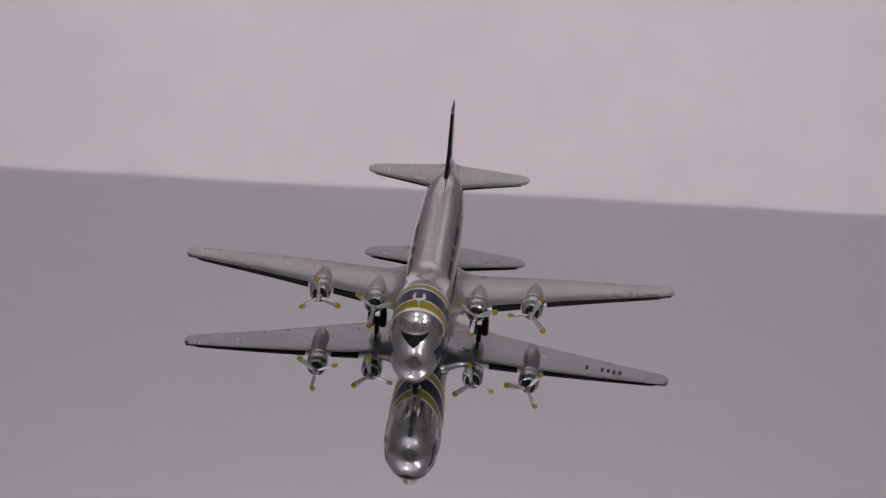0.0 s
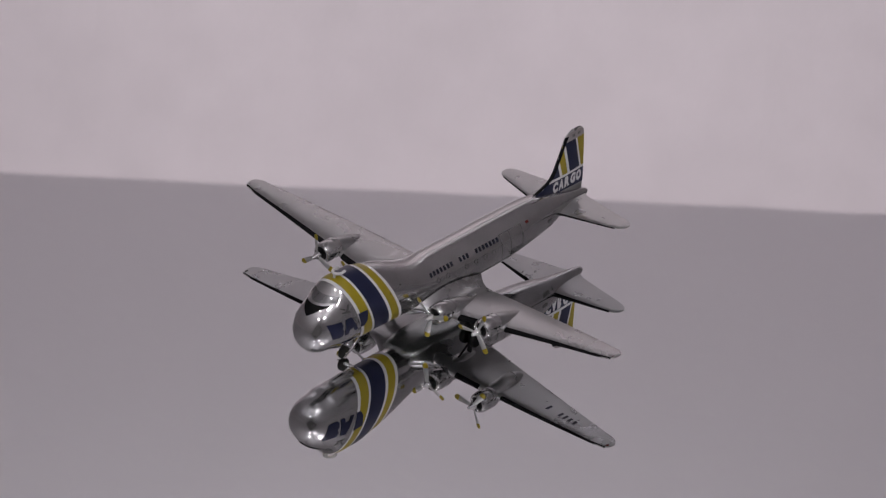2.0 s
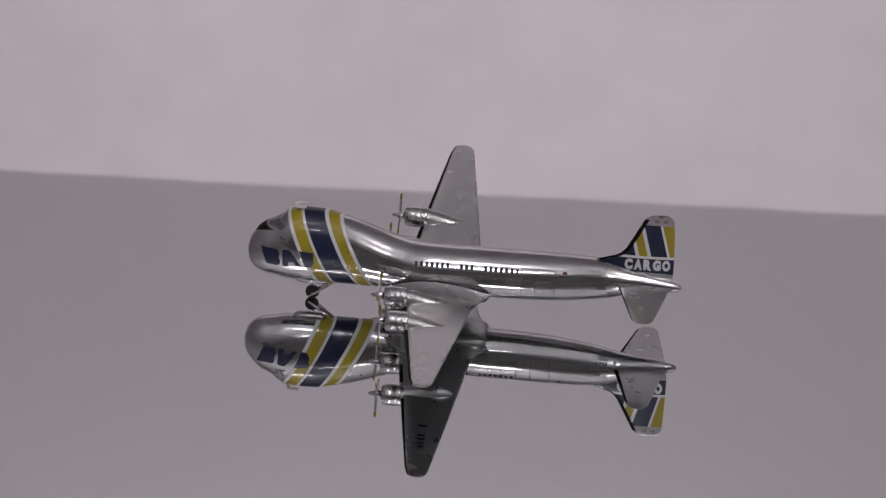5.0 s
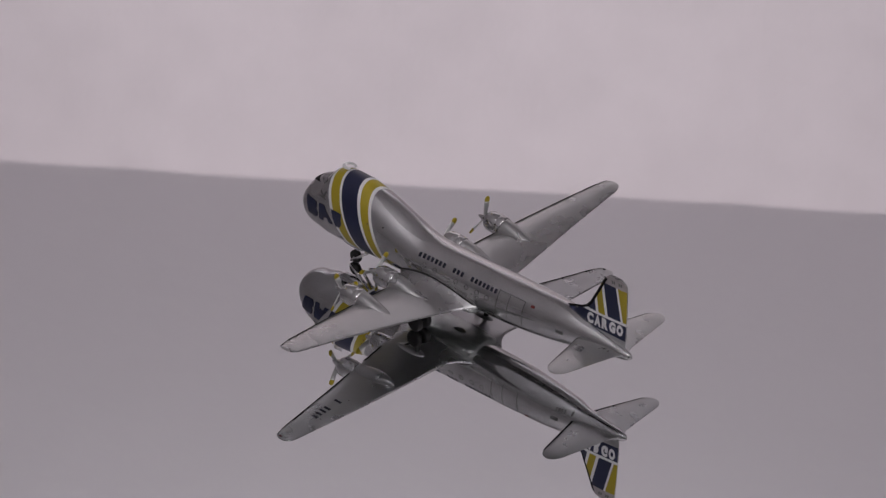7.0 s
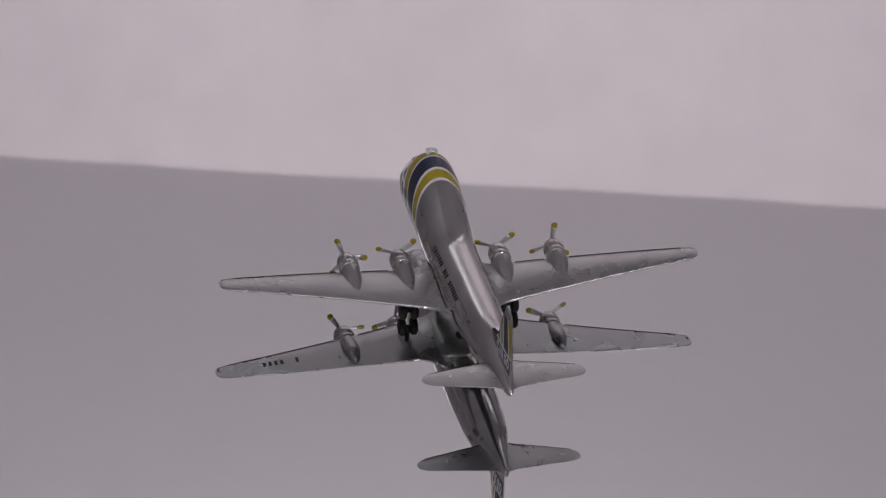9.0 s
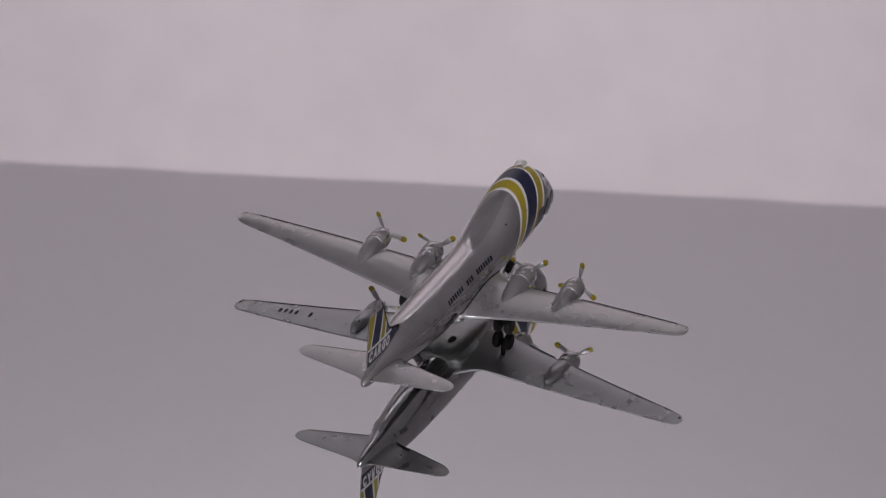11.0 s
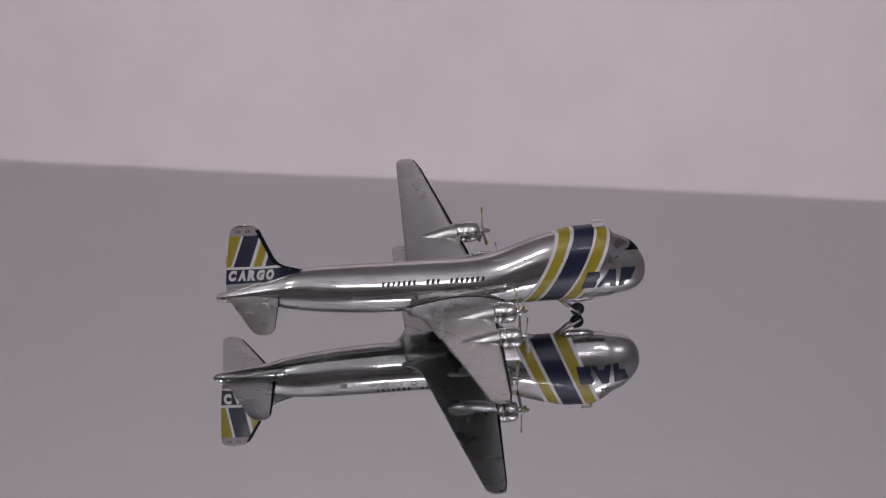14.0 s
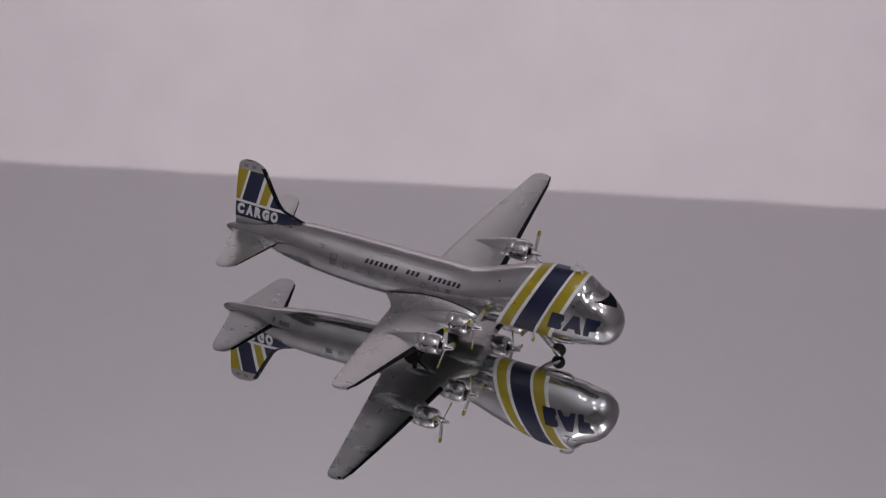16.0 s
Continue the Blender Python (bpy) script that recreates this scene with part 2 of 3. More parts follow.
def fin_mesh():
    zs = [9.5, 11, 12, 13, 13.6, 14, 14.5, 15, 15.7, 16.5, 18, 20, 21.5, 22.6, 23.1, 23.35, 23.45]
    bm = bmesh.new()
    rows = []
    for z in zs:
        le, te, row = FIN_LE(z), FIN_TE(z), []
        k = 1.0 if z < 22.61 else 0.25 + 0.75 * math.sqrt(max(0, 1 - ((z - 22.6) / 0.86) ** 2))
        for u in [-1, -0.996, -0.985, -0.96] + [-0.92 + 1.84 * k / 26 for k in range(27)] + [0.96, 0.985, 0.996, 1]:
            x = le - (le - te) * u * u
            row.append((x, math.copysign(fin_half(x, z) * k, u), z))
        rows.append(row)
    vs = grid_mesh(bm, rows, closed=True)
    bm.faces.new(vs[-1]), bm.faces.new(vs[0])
    return bm


def on_fin(bm, side, off=0.05):
    for v in bm.verts:
        x, z = v.co.x, v.co.y
        x = min(x, FIN_LE(z) - 0.02)
        x = max(x, FIN_TE(z))
        v.co = Vector((x, side * (fin_half(x, z) + off), z)) * MM
    return bm


def stripe_mesh(x0, x1, off=0.05):
    """A slanted band round the fuselage."""
    rows = []
    for i in range(5):
        u = x0 + (x1 - x0) * i / 4
        row = []
        for k in range(72):
            th = 2 * math.pi * k / 72
            x = u + 4
            for _ in range(14):
                x = u + 5.6 + (0.52 - 0.07 * (u - 15) / 10.1) * (skin(x, th)[2] - 18)
            row.append(skin(x, th, off))
        rows.append(row)
    bm = bmesh.new()
    grid_mesh(bm, rows, closed=True)
    return bm


def letters(word, height, width, shear=0.0, bold=0.02):
    """Flat letters of the built-in font as a mesh of that height and width, lower left corner at 0, 0."""
    cu = bpy.data.curves.new("letters", "FONT")
    cu.body, cu.offset, cu.shear, cu.resolution_u = word, bold, shear, 3
    ob = bpy.data.objects.new("letters", cu)
    scene.collection.objects.link(ob)
    me = bpy.data.meshes.new_from_object(ob.evaluated_get(bpy.context.evaluated_depsgraph_get()))
    bpy.data.objects.remove(ob)
    bm = bmesh.new()
    bm.from_mesh(me)
    bpy.data.meshes.remove(me)
    lo = [min(v.co[i] for v in bm.verts) for i in (0, 1)]
    hi = [max(v.co[i] for v in bm.verts) for i in (0, 1)]
    for v in bm.verts:
        v.co = ((v.co.x - lo[0]) / (hi[0] - lo[0]) * width, (v.co.y - lo[1]) / (hi[1] - lo[1]) * height, 0)
    bmesh.ops.triangulate(bm, faces=bm.faces)
    return bm


def bars(x0, x1, z0, z1, words, slant=0.25, gap=0.25):
    """Plain slanted bars, one per character of each word; words are character counts."""
    cells = sum(words) + 1.6 * (len(words) - 1)
    w = (x1 - x0) / cells
    out, at = [], x0
    for n in words:
        for _ in range(n):
            s = slant * (z1 - z0)
            out.append([(at, z0), (at + w * (1 - gap), z0), (at + w * (1 - gap) + s, z1), (at + s, z1)])
            at += w
        at += 1.6 * w
    return out


# ---- room ----
def wall(name, x0, x1, y0, y1, z0, z1, mat):
    return tagged(part(name, box(bmesh.new(), x0, x1, y0, y1, z0, z1), mat, smooth=False), kind="structure")


def roof_z(x):
    return CEIL - PITCH_ROOF * max(0.0, abs(x) - FLAT)


def gable(name, y0, y1, mat):
    """End wall of the room, cut to the slope of the added roof."""
    low = [(-SIDE, FLOOR), (SIDE, FLOOR)]
    top = [(SIDE, roof_z(SIDE)), (FLAT, CEIL), (-FLAT, CEIL), (-SIDE, roof_z(SIDE))]
    bm = bmesh.new()
    vs = [[bm.verts.new((x, y, z)) for x, z in low + top] for y in (y0, y1)]
    bm.faces.new(vs[0]), bm.faces.new(vs[1])
    for k in range(6):
        bm.faces.new((vs[0][k], vs[0][(k + 1) % 6], vs[1][(k + 1) % 6], vs[1][k]))
    return tagged(part(name, bm, mat, smooth=False), kind="structure")


def build_room():
    t = 0.12
    # plaster of the far wall, slightly uneven along its top
    bm = bmesh.new()
    xs = sorted({-SIDE + 2 * SIDE * k / 280 for k in range(281)} | {-FLAT, FLAT})
    cols = []
    for x in xs:
        d = 0.0035 * noise.noise((x * 5.0, 3.1, 0)) + 0.0015 * noise.noise((x * 17.0, 7.7, 0))
        z = roof_z(x)
        cols.append([(x, WALL_Y + d, FLOOR), (x, WALL_Y + d, z), (x, WALL_Y + t, z), (x, WALL_Y + t, FLOOR)])
    vs = [[bm.verts.new(p) for p in c] for c in cols]
    for a, b in zip(vs, vs[1:]):
        for k in range(4):
            bm.faces.new((a[k], a[(k + 1) % 4], b[(k + 1) % 4], b[k]))
    bm.faces.new(vs[0]), bm.faces.new(vs[-1])
    tagged(part("wall_north", bm, WALLPAINT, smooth=False), kind="structure")
    # unseen end wall, its shade put into the colour
    gable("wall_south", SOUTH - t, SOUTH, DIMWALL)
    knee = roof_z(SIDE)
    wall("wall_west", -SIDE - t, -SIDE, SOUTH - t, WALL_Y + t, FLOOR, knee, WALLPAINT)
    wall("wall_east", SIDE, SIDE + t, SOUTH - t, WALL_Y + t, FLOOR, knee, WALLPAINT)
    wall("floor", -SIDE - t, SIDE + t, SOUTH - t, WALL_Y + t, FLOOR - t, FLOOR, FLOORWOOD)
    # flat strip of ceiling between two unseen slopes, added to shape the fuselage's reflections
    out = SIDE + t
    line = [(-out, roof_z(out)), (-FLAT, CEIL), (FLAT, CEIL), (out, roof_z(out))]
    line += [(x, z + t * 1.4) for x, z in line[::-1]]
    bm = bmesh.new()
    ends = [[bm.verts.new((x, y, z)) for x, z in line] for y in (SOUTH - t, WALL_Y + t)]
    for k in range(8):
        bm.faces.new((ends[0][k], ends[0][(k + 1) % 8], ends[1][(k + 1) % 8], ends[1][k]))
    for e in ends:
        for k in range(3):
            bm.faces.new((e[k], e[k + 1], e[6 - k], e[7 - k]))
    tagged(part("ceiling", bm, CEILPAINT, smooth=False), kind="structure")


def build_table():
    top = tagged(new("table"), "dark wooden table under the mirrored turntable", "table")
    top.location = (0, 0, -0.045)
    part("tabletop", box(bmesh.new(), -0.6, 0.6, -0.4, 0.4, -0.03, 0, 0.004), TABLEWOOD, top)
    for x in (-0.55, 0.55):
        for y in (-0.35, 0.35):
            part("leg", box(bmesh.new(), x - 0.025, x + 0.025, y - 0.025, y + 0.025, FLOOR + 0.045, -0.03, 0.003), TABLEWOOD, top)


def build_turntable():
    base = tagged(part("turntable_base", lathe(bmesh.new(), [(-45, 120), (-44, 122), (-16, 122), (-14, 118), (-14, 30), (-8, 30)], "z", n=64), PLASTIC),
                  "round black plastic turntable base on the table", "turntable")
    # the plate is bent by a few hundredths of a millimetre
    bm = bmesh.new()
    a = radians(238.7)
    rings = []
    for i in range(33):
        r, ring = 199 * i / 32, []
        for k in range(128):
            q = 2 * math.pi * k / 128
            x, y = r * math.cos(q) * MM, r * math.sin(q) * MM
            z = -0.00274 * (x * math.cos(a) + y * math.sin(a)) * (-x * math.sin(a) + y * math.cos(a))
            z += 1.1e-6 * noise.noise((x * 18, y * 18, 0.4)) if i else 0
            ring.append(bm.verts.new((x, y, z)) if i or not k else None)
        rings.append(ring)
    for k in range(128):
        bm.faces.new((rings[0][0], rings[1][k], rings[1][(k + 1) % 128]))
    for r0, r1 in zip(rings[1:], rings[2:]):
        for k in range(128):
            bm.faces.new((r0[k], r1[k], r1[(k + 1) % 128], r0[(k + 1) % 128]))
    disc = tagged(part("mirror_plate", bm, MIRROR), "round polished mirror plate turning under the model airliner", "mirror")
    part("rim", lathe(bmesh.new(), [(-8, 197), (-8, 199), (-7, 200), (-1, 200), (-0.1, 199.2)], "z", n=128), METALWHITE, disc, "ground glass edge")
    return disc


def build_lamp():
    lamp = tagged(new("ceiling_lamp"), "white ceiling lamp with four round frosted bulbs", "ceiling lamp")
    cx, cy = 0.255, -1.05
    lamp.location = (cx, cy, CEIL)
    drop = (BULB_Z - CEIL) * 1000
    part("plate", lathe(bmesh.new(), [(-25, 70), (-22, 80), (0, 82)], "z", n=32), METALWHITE, lamp)
    part("rod", tube(bmesh.new(), [(0, 0, -20), (0, 0, drop + 150)], 9), METALWHITE, lamp)
    for x, y in BULBS:
        x, y = (x - cx) * 1000, (y - cy) * 1000
        part("arm", tube(bmesh.new(), [(0, 0, drop + 160), (x * 0.6, y * 0.6, drop + 170), (x, y, drop + 140), (x, y, drop + 70)], 7), METALWHITE, lamp)
        bm = bmesh.new()
        bmesh.ops.create_uvsphere(bm, u_segments=20, v_segments=12, radius=0.045, matrix=Matrix.Translation((x * MM, y * MM, drop * MM)))
        part("bulb", bm, GLOW, lamp, "glowing frosted glass bulb")
        part("socket", lathe(bmesh.new(), [(drop + 85, 8), (drop + 82, 15), (drop + 45, 18), (drop + 38, 17)], "z", (x, y, 0), n=28), METALWHITE, lamp)


def build_washers():
    """Unseen track spots close to the far wall, added to brighten it."""
    track = tagged(new("added_track"), "unseen white ceiling track with spotlights, added to brighten the far wall", "track light")
    track.location = (0, 1.75, CEIL)
    part("rail", box(bmesh.new(), -0.44, 0.44, -0.015, 0.015, -0.025, 0, 0.003), METALWHITE, track)
    for x, tx, tz, watts in WASHERS:
        aim = look((x, 1.75, CEIL - 0.2), (tx, WALL_Y, tz))
        can = part("added_spot", lathe(bmesh.new(), [(70, 26), (68, 30), (-60, 32), (-60, 29), (40, 26)], "z", n=24), METALWHITE, track)
        can.matrix_local = Matrix.Translation((0, -1.75, -CEIL)) @ aim
        part("stem", tube(bmesh.new(), [(x * 1000, 0, -20), (x * 1000, 0, -175)], 6), METALWHITE, track)
        la = bpy.data.lights.new("added_spot", "SPOT")
        la.energy, la.spot_size, la.spot_blend, la.shadow_soft_size = watts, radians(105), 0.7, 0.02
        la.color = (1.0, 0.97, 0.98)
        new("added_spot_beam", la).matrix_world = aim @ Matrix.Translation((0, 0, -0.062))


# ---- model airliner ----
def build_fuselage(plane):
    bm = bmesh.new()
    xs = []
    for s0, s1 in zip(STATIONS, STATIONS[1:]):
        n = max(2, int((s1[0] - s0[0]) / 0.9))
        xs += [s0[0] + (s1[0] - s0[0]) * k / n for k in range(n)]
    xs.append(STATIONS[-1][0])
    # cast and hand-polished: the skin is not quite true
    rows = []
    for x in xs:
        row = []
        for k in range(72):
            th = 2 * math.pi * k / 72
            p = skin(x, th)
            w = 0.009 * noise.noise((x * 0.22, p[1] * 0.3, p[2] * 0.3)) + 0.005 * noise.noise((x * 0.7, p[1] * 0.8, p[2] * 0.8 + 9))
            row.append(skin(x, th, w if -41 < x < 37 else 0))
        rows.append(row)
    vs = grid_mesh(bm, rows, closed=True)
    bm.faces.new(vs[0]), bm.faces.new(vs[-1])
    body = part("fuselage", bm, CHROME, plane, "polished silver metal fuselage with a bulbous nose")
    # slanted bands behind the cockpit
    edges = [(15.0, 15.65, WHITE, "white_stripe"), (15.65, 17.45, YELLOW, "yellow_stripe"), (17.45, 18.1, WHITE, "white_stripe"),
             (18.1, 21.8, NAVY, "navy_stripe"), (21.8, 22.3, WHITE, "white_stripe"), (22.3, 24.4, YELLOW, "yellow_stripe"),
             (24.4, 25.1, WHITE, "white_stripe")]
    for a, b, m, n in edges:
        part(n, stripe_mesh(a, b), m, body)
    for side in (1, -1):
        name_bars = bars(-12.3, 7.2, 10.88, 11.62, (7, 3, 7), 0.3 if side < 0 else 0.0, 0.46)
        part("airline_lettering", on_side(flat_shape(name_bars, 0.8), side), INK, body, "dark blue bars of a painted title")
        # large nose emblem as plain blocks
        if side < 0:
            blocks = [[(24.83, 8.35), (27.3, 8.38), (27.75, 9.2), (27.6, 10.1), (28.15, 10.6), (28.3, 11.5), (27.9, 11.98), (25.86, 11.95)],
                      [(27.75, 8.4), (28.7, 8.4), (29.1, 9.25), (30.3, 9.25), (30.35, 8.4), (31.45, 8.4), (31.24, 12.12), (29.98, 12.15)],
                      [(31.9, 8.36), (32.9, 8.3), (33.15, 9.6), (34.3, 9.6), (34.5, 10.5), (33.6, 10.6), (33.7, 11.1), (34.9, 11.0), (35.1, 11.85), (32.4, 12.2)]]
        else:
            blocks = [[(35.1, 12.2), (33.92, 8.98), (31.9, 8.84), (31.4, 9.3), (31.45, 10.2), (31.85, 10.6), (31.6, 11.2), (31.96, 12.05)],
                      [(31.1, 12.18), (29.77, 12.35), (27.5, 9.1), (28.45, 9.05), (28.85, 9.9), (29.9, 9.8), (29.97, 8.85), (30.95, 8.87)],
                      [(28.0, 12.4), (25.4, 12.23), (25.25, 11.5), (26.6, 11.5), (26.5, 10.95), (25.3, 10.8), (25.15, 10.1), (26.15, 10.1), (25.75, 9.05), (26.75, 9.05)]]
        part("nose_emblem", on_side(flat_shape(blocks, 0.5), side, 0.09), NAVY, body, "dark blue slanted blocks painted on the nose")
        holes = (-16.0, -13.3, -10.7, -8.05, -5.45, -0.2, 2.35) if side < 0 else (-10.5, -8.05, -5.5, -2.85, 2.3, 4.95)
        for x in holes:
            ring = bmesh.new()
            z = 9.7 + 0.022 * x
            rows = [[(x + r * math.cos(t * math.pi / 8), z + r * math.sin(t * math.pi / 8), 0) for t in range(16)] for r in (0.42, 0.51)]
            for row in rows:
                row.append(row[0])
            for r0, r1 in zip(rows, rows[1:]):
                v0, v1 = [ring.verts.new(p) for p in r0], [ring.verts.new(p) for p in r1]
                for k in range(16):
                    ring.faces.new((v0[k], v0[k + 1], v1[k + 1], v1[k]))
            part("porthole", on_side(ring, side), LINE, body)
        # small dark device above the emblem
        device = [[(29.7, 13.3), (31.6, 13.5), (31.5, 13.72), (29.75, 13.6)], [(30.3, 13.55), (30.75, 13.6), (30.1, 14.8), (29.75, 14.9)],
                  [(30.9, 13.95), (31.7, 14.3), (31.6, 14.5), (30.8, 14.2)]]
        part("nose_device", on_side(flat_shape(device, 0.5), side, 0.06), LINE, body, "small dark painted device on the nose")
        if side < 0:
            part("door_window", on_side(flat_shape([[(-19.0, 9.0), (-18.0, 9.0), (-18.0, 9.9), (-19.0, 9.9)]], 0.4), side), LINE, body)
            part("door_window", on_side(flat_shape([[(4.3, 9.5), (5.3, 9.5), (5.3, 10.2), (4.3, 10.2)]], 0.4), side), LINE, body)
            d = 0.08
            lines = [[(-19.2, 8.9), (-19.2 + d, 8.9), (-19.2 + d, 10.9), (-19.2, 10.9)], [(-17.9, 8.9), (-17.9 + d, 8.9), (-17.9 + d, 10.9), (-17.9, 10.9)],
                     [(-19.2, 10.9), (-17.82, 10.9), (-17.82, 10.98), (-19.2, 10.98)], [(-21.6, 11.7), (-20.5, 11.7), (-20.5, 11.8), (-21.6, 11.8)],
                     [(-21.3, 11.3), (-20.7, 11.3), (-20.7, 11.45), (-21.3, 11.45)]]
            part("crew_door", on_side(flat_shape(lines, 0.5), side), LINE, body, "thin dark door outline")
        else:
            d = 0.09
            frames = []
            for x0, x1, z0, z1 in ((-19.0, -12.8, 7.0, 11.7),):
                frames += [[(x0, z1), (x1, z1), (x1, z1 + d), (x0, z1 + d)], [(x0, z0), (x0 + d, z0), (x0 + d, z1), (x0, z1)],
                           [(x1 - d, z0), (x1, z0), (x1, z1), (x1 - d, z1)], [(-15.5, z0), (-15.5 + d, z0), (-15.5 + d, z1), (-15.5, z1)]]
                for x, z in ((-12.9, 10.0), (-19.05, 9.9)):
                    frames += [[(x - 0.35, z), (x + 0.35, z), (x + 0.35, z + d), (x - 0.35, z + d)]]
            part("cargo_door", on_side(flat_shape(frames, 0.8), side), LINE, body, "thin dark outline of a closed cargo door")
            part("small_mark", on_side(flat_shape([[(-21.2, 11.3), (-20.4, 11.3), (-20.4, 11.7), (-21.2, 11.7)]], 0.4), side), RED, body)
            part("flag_panel", on_side(flat_shape([[(-28.3, 8.75), (-26.7, 8.75), (-26.7, 9.4), (-28.3, 9.4)]], 0.4), side), LINE, body)
    # bars of lettering low on the rear fuselage
    for side in (1, -1):
        part("registration_bars", on_side(flat_shape(bars(-31.0, -27.2, 6.9, 7.6, (1, 4), 0.0, 0.35), 0.6), side, 0.06), LINE, body)
    # small ports and chips on the painted bands
    for side, x, z, m in ((1, 21.5, 13.3, DARK), (1, 19.0, 12.8, DARK), (1, 15.6, 13.2, DARK), (1, 18.4, 11.7, RED),
                          (-1, 21.2, 14.2, DARK), (-1, 18.4, 11.6, RED), (-1, 25.6, 14.8, RED), (-1, 14.4, 14.3, DARK)):
        dot = [[(x + 0.14 * math.cos(q), z + 0.14 * math.sin(q)) for q in [math.pi * k / 5 for k in range(10)]]]
        part("static_port", on_side(flat_shape(dot, 5.0), side, 0.09), m, body)
    # black panel ahead of the windscreen and the cockpit panes
    part("antiglare_panel", on_front(flat_shape([[(-2.75, 14.85), (-1.2, 15.05), (1.2, 15.1), (2.6, 15.0), (-0.05, 13.3)]], 0.4)), RUBBER, body, "matt black triangular panel under the windscreen")
    for y0, y1 in ((-3.1, -2.0), (-1.9, -0.9), (-0.8, 0.8), (0.9, 1.9), (2.0, 3.1)):
        part("cockpit_pane", on_front(flat_shape([[(y0, 15.4), (y1, 15.4), (y1 * 0.96, 16.3), (y0 * 0.96, 16.3)]], 0.4)), GLASS, body)
    # loop aerial on the roof
    bm = bmesh.new()
    arc = [(28.3 + 1.0 * math.cos(q), 0.95 * math.sin(q), 19.35) for q in [radians(-90 + 180 * k / 12) for k in range(13)]]
    tube(bm, [(27.3, -0.8, 19.35)] + arc + [(27.3, 0.8, 19.35)], 0.28)
    tube(bm, [(29.2, 0, 18.0), (29.25, 0, 19.3)], 0.26)
    part("loop_aerial", bm, WHITE, plane, "white horseshoe-shaped aerial on the roof")
    return body


def build_wings(plane):
    for side in (1, -1):
        w = part("wing", wing_mesh(side), SILVER, plane, "satin silver wing")
        part("deicer_boot", boot_mesh(side, 21.9, 44.3), RUBBER, w, "black rubber leading edge")
        part("deicer_boot", boot_mesh(side, 12.0, 17.2), RUBBER, w, "black rubber leading edge")
        bm = bmesh.new()
        bmesh.ops.create_uvsphere(bm, u_segments=12, v_segments=8, radius=1.0, matrix=Matrix.Translation((2.6 * MM, side * 44.2 * MM, wing_z(44.2) * MM)) @ Matrix.Diagonal((0.0005, 0.0003, 0.00025, 1)))
        part("tip_light", bm, RED if side > 0 else DARK, w)
        reg = bars(29.4, 36.6, 0.2, 1.4, (1, 4), 0.0, 0.5)
        bm = flat_shape(reg, 0.8)
        if side > 0:
            for v in bm.verts:
                y, c = v.co.x, v.co.y
                u = -0.69 - 0.13 * (c - 0.8)
                x, z = wing_point(y, u, 0.05)
                v.co = Vector((x, side * y, z)) * MM
            part("registration_bars", bm, INK, w, "dark bars of small lettering")
        else:
            bm.free()
        # dark seam where the wing meets the fuselage
        seam = []
        for i in range(26):
            u = 0.98 - 0.86 * i / 25
            lo, hi = 2.5, 6.5
            for _ in range(24):
                y = (lo + hi) / 2
                x, z = wing_point(y, u)
                if y < side_y(x, z):
                    lo = y
                else:
                    hi = y
            seam.append((x, side * (y + 0.02), z + 0.04))
        part("root_seam", tube(bmesh.new(), seam, 0.15, 6), DARK, w, "dark seam along the wing root")
        s = part("tailplane", stab_mesh(side), SILVER, plane, "satin silver tailplane")
        part("deicer_boot", stab_boot(side), RUBBER, s, "black rubber leading edge")


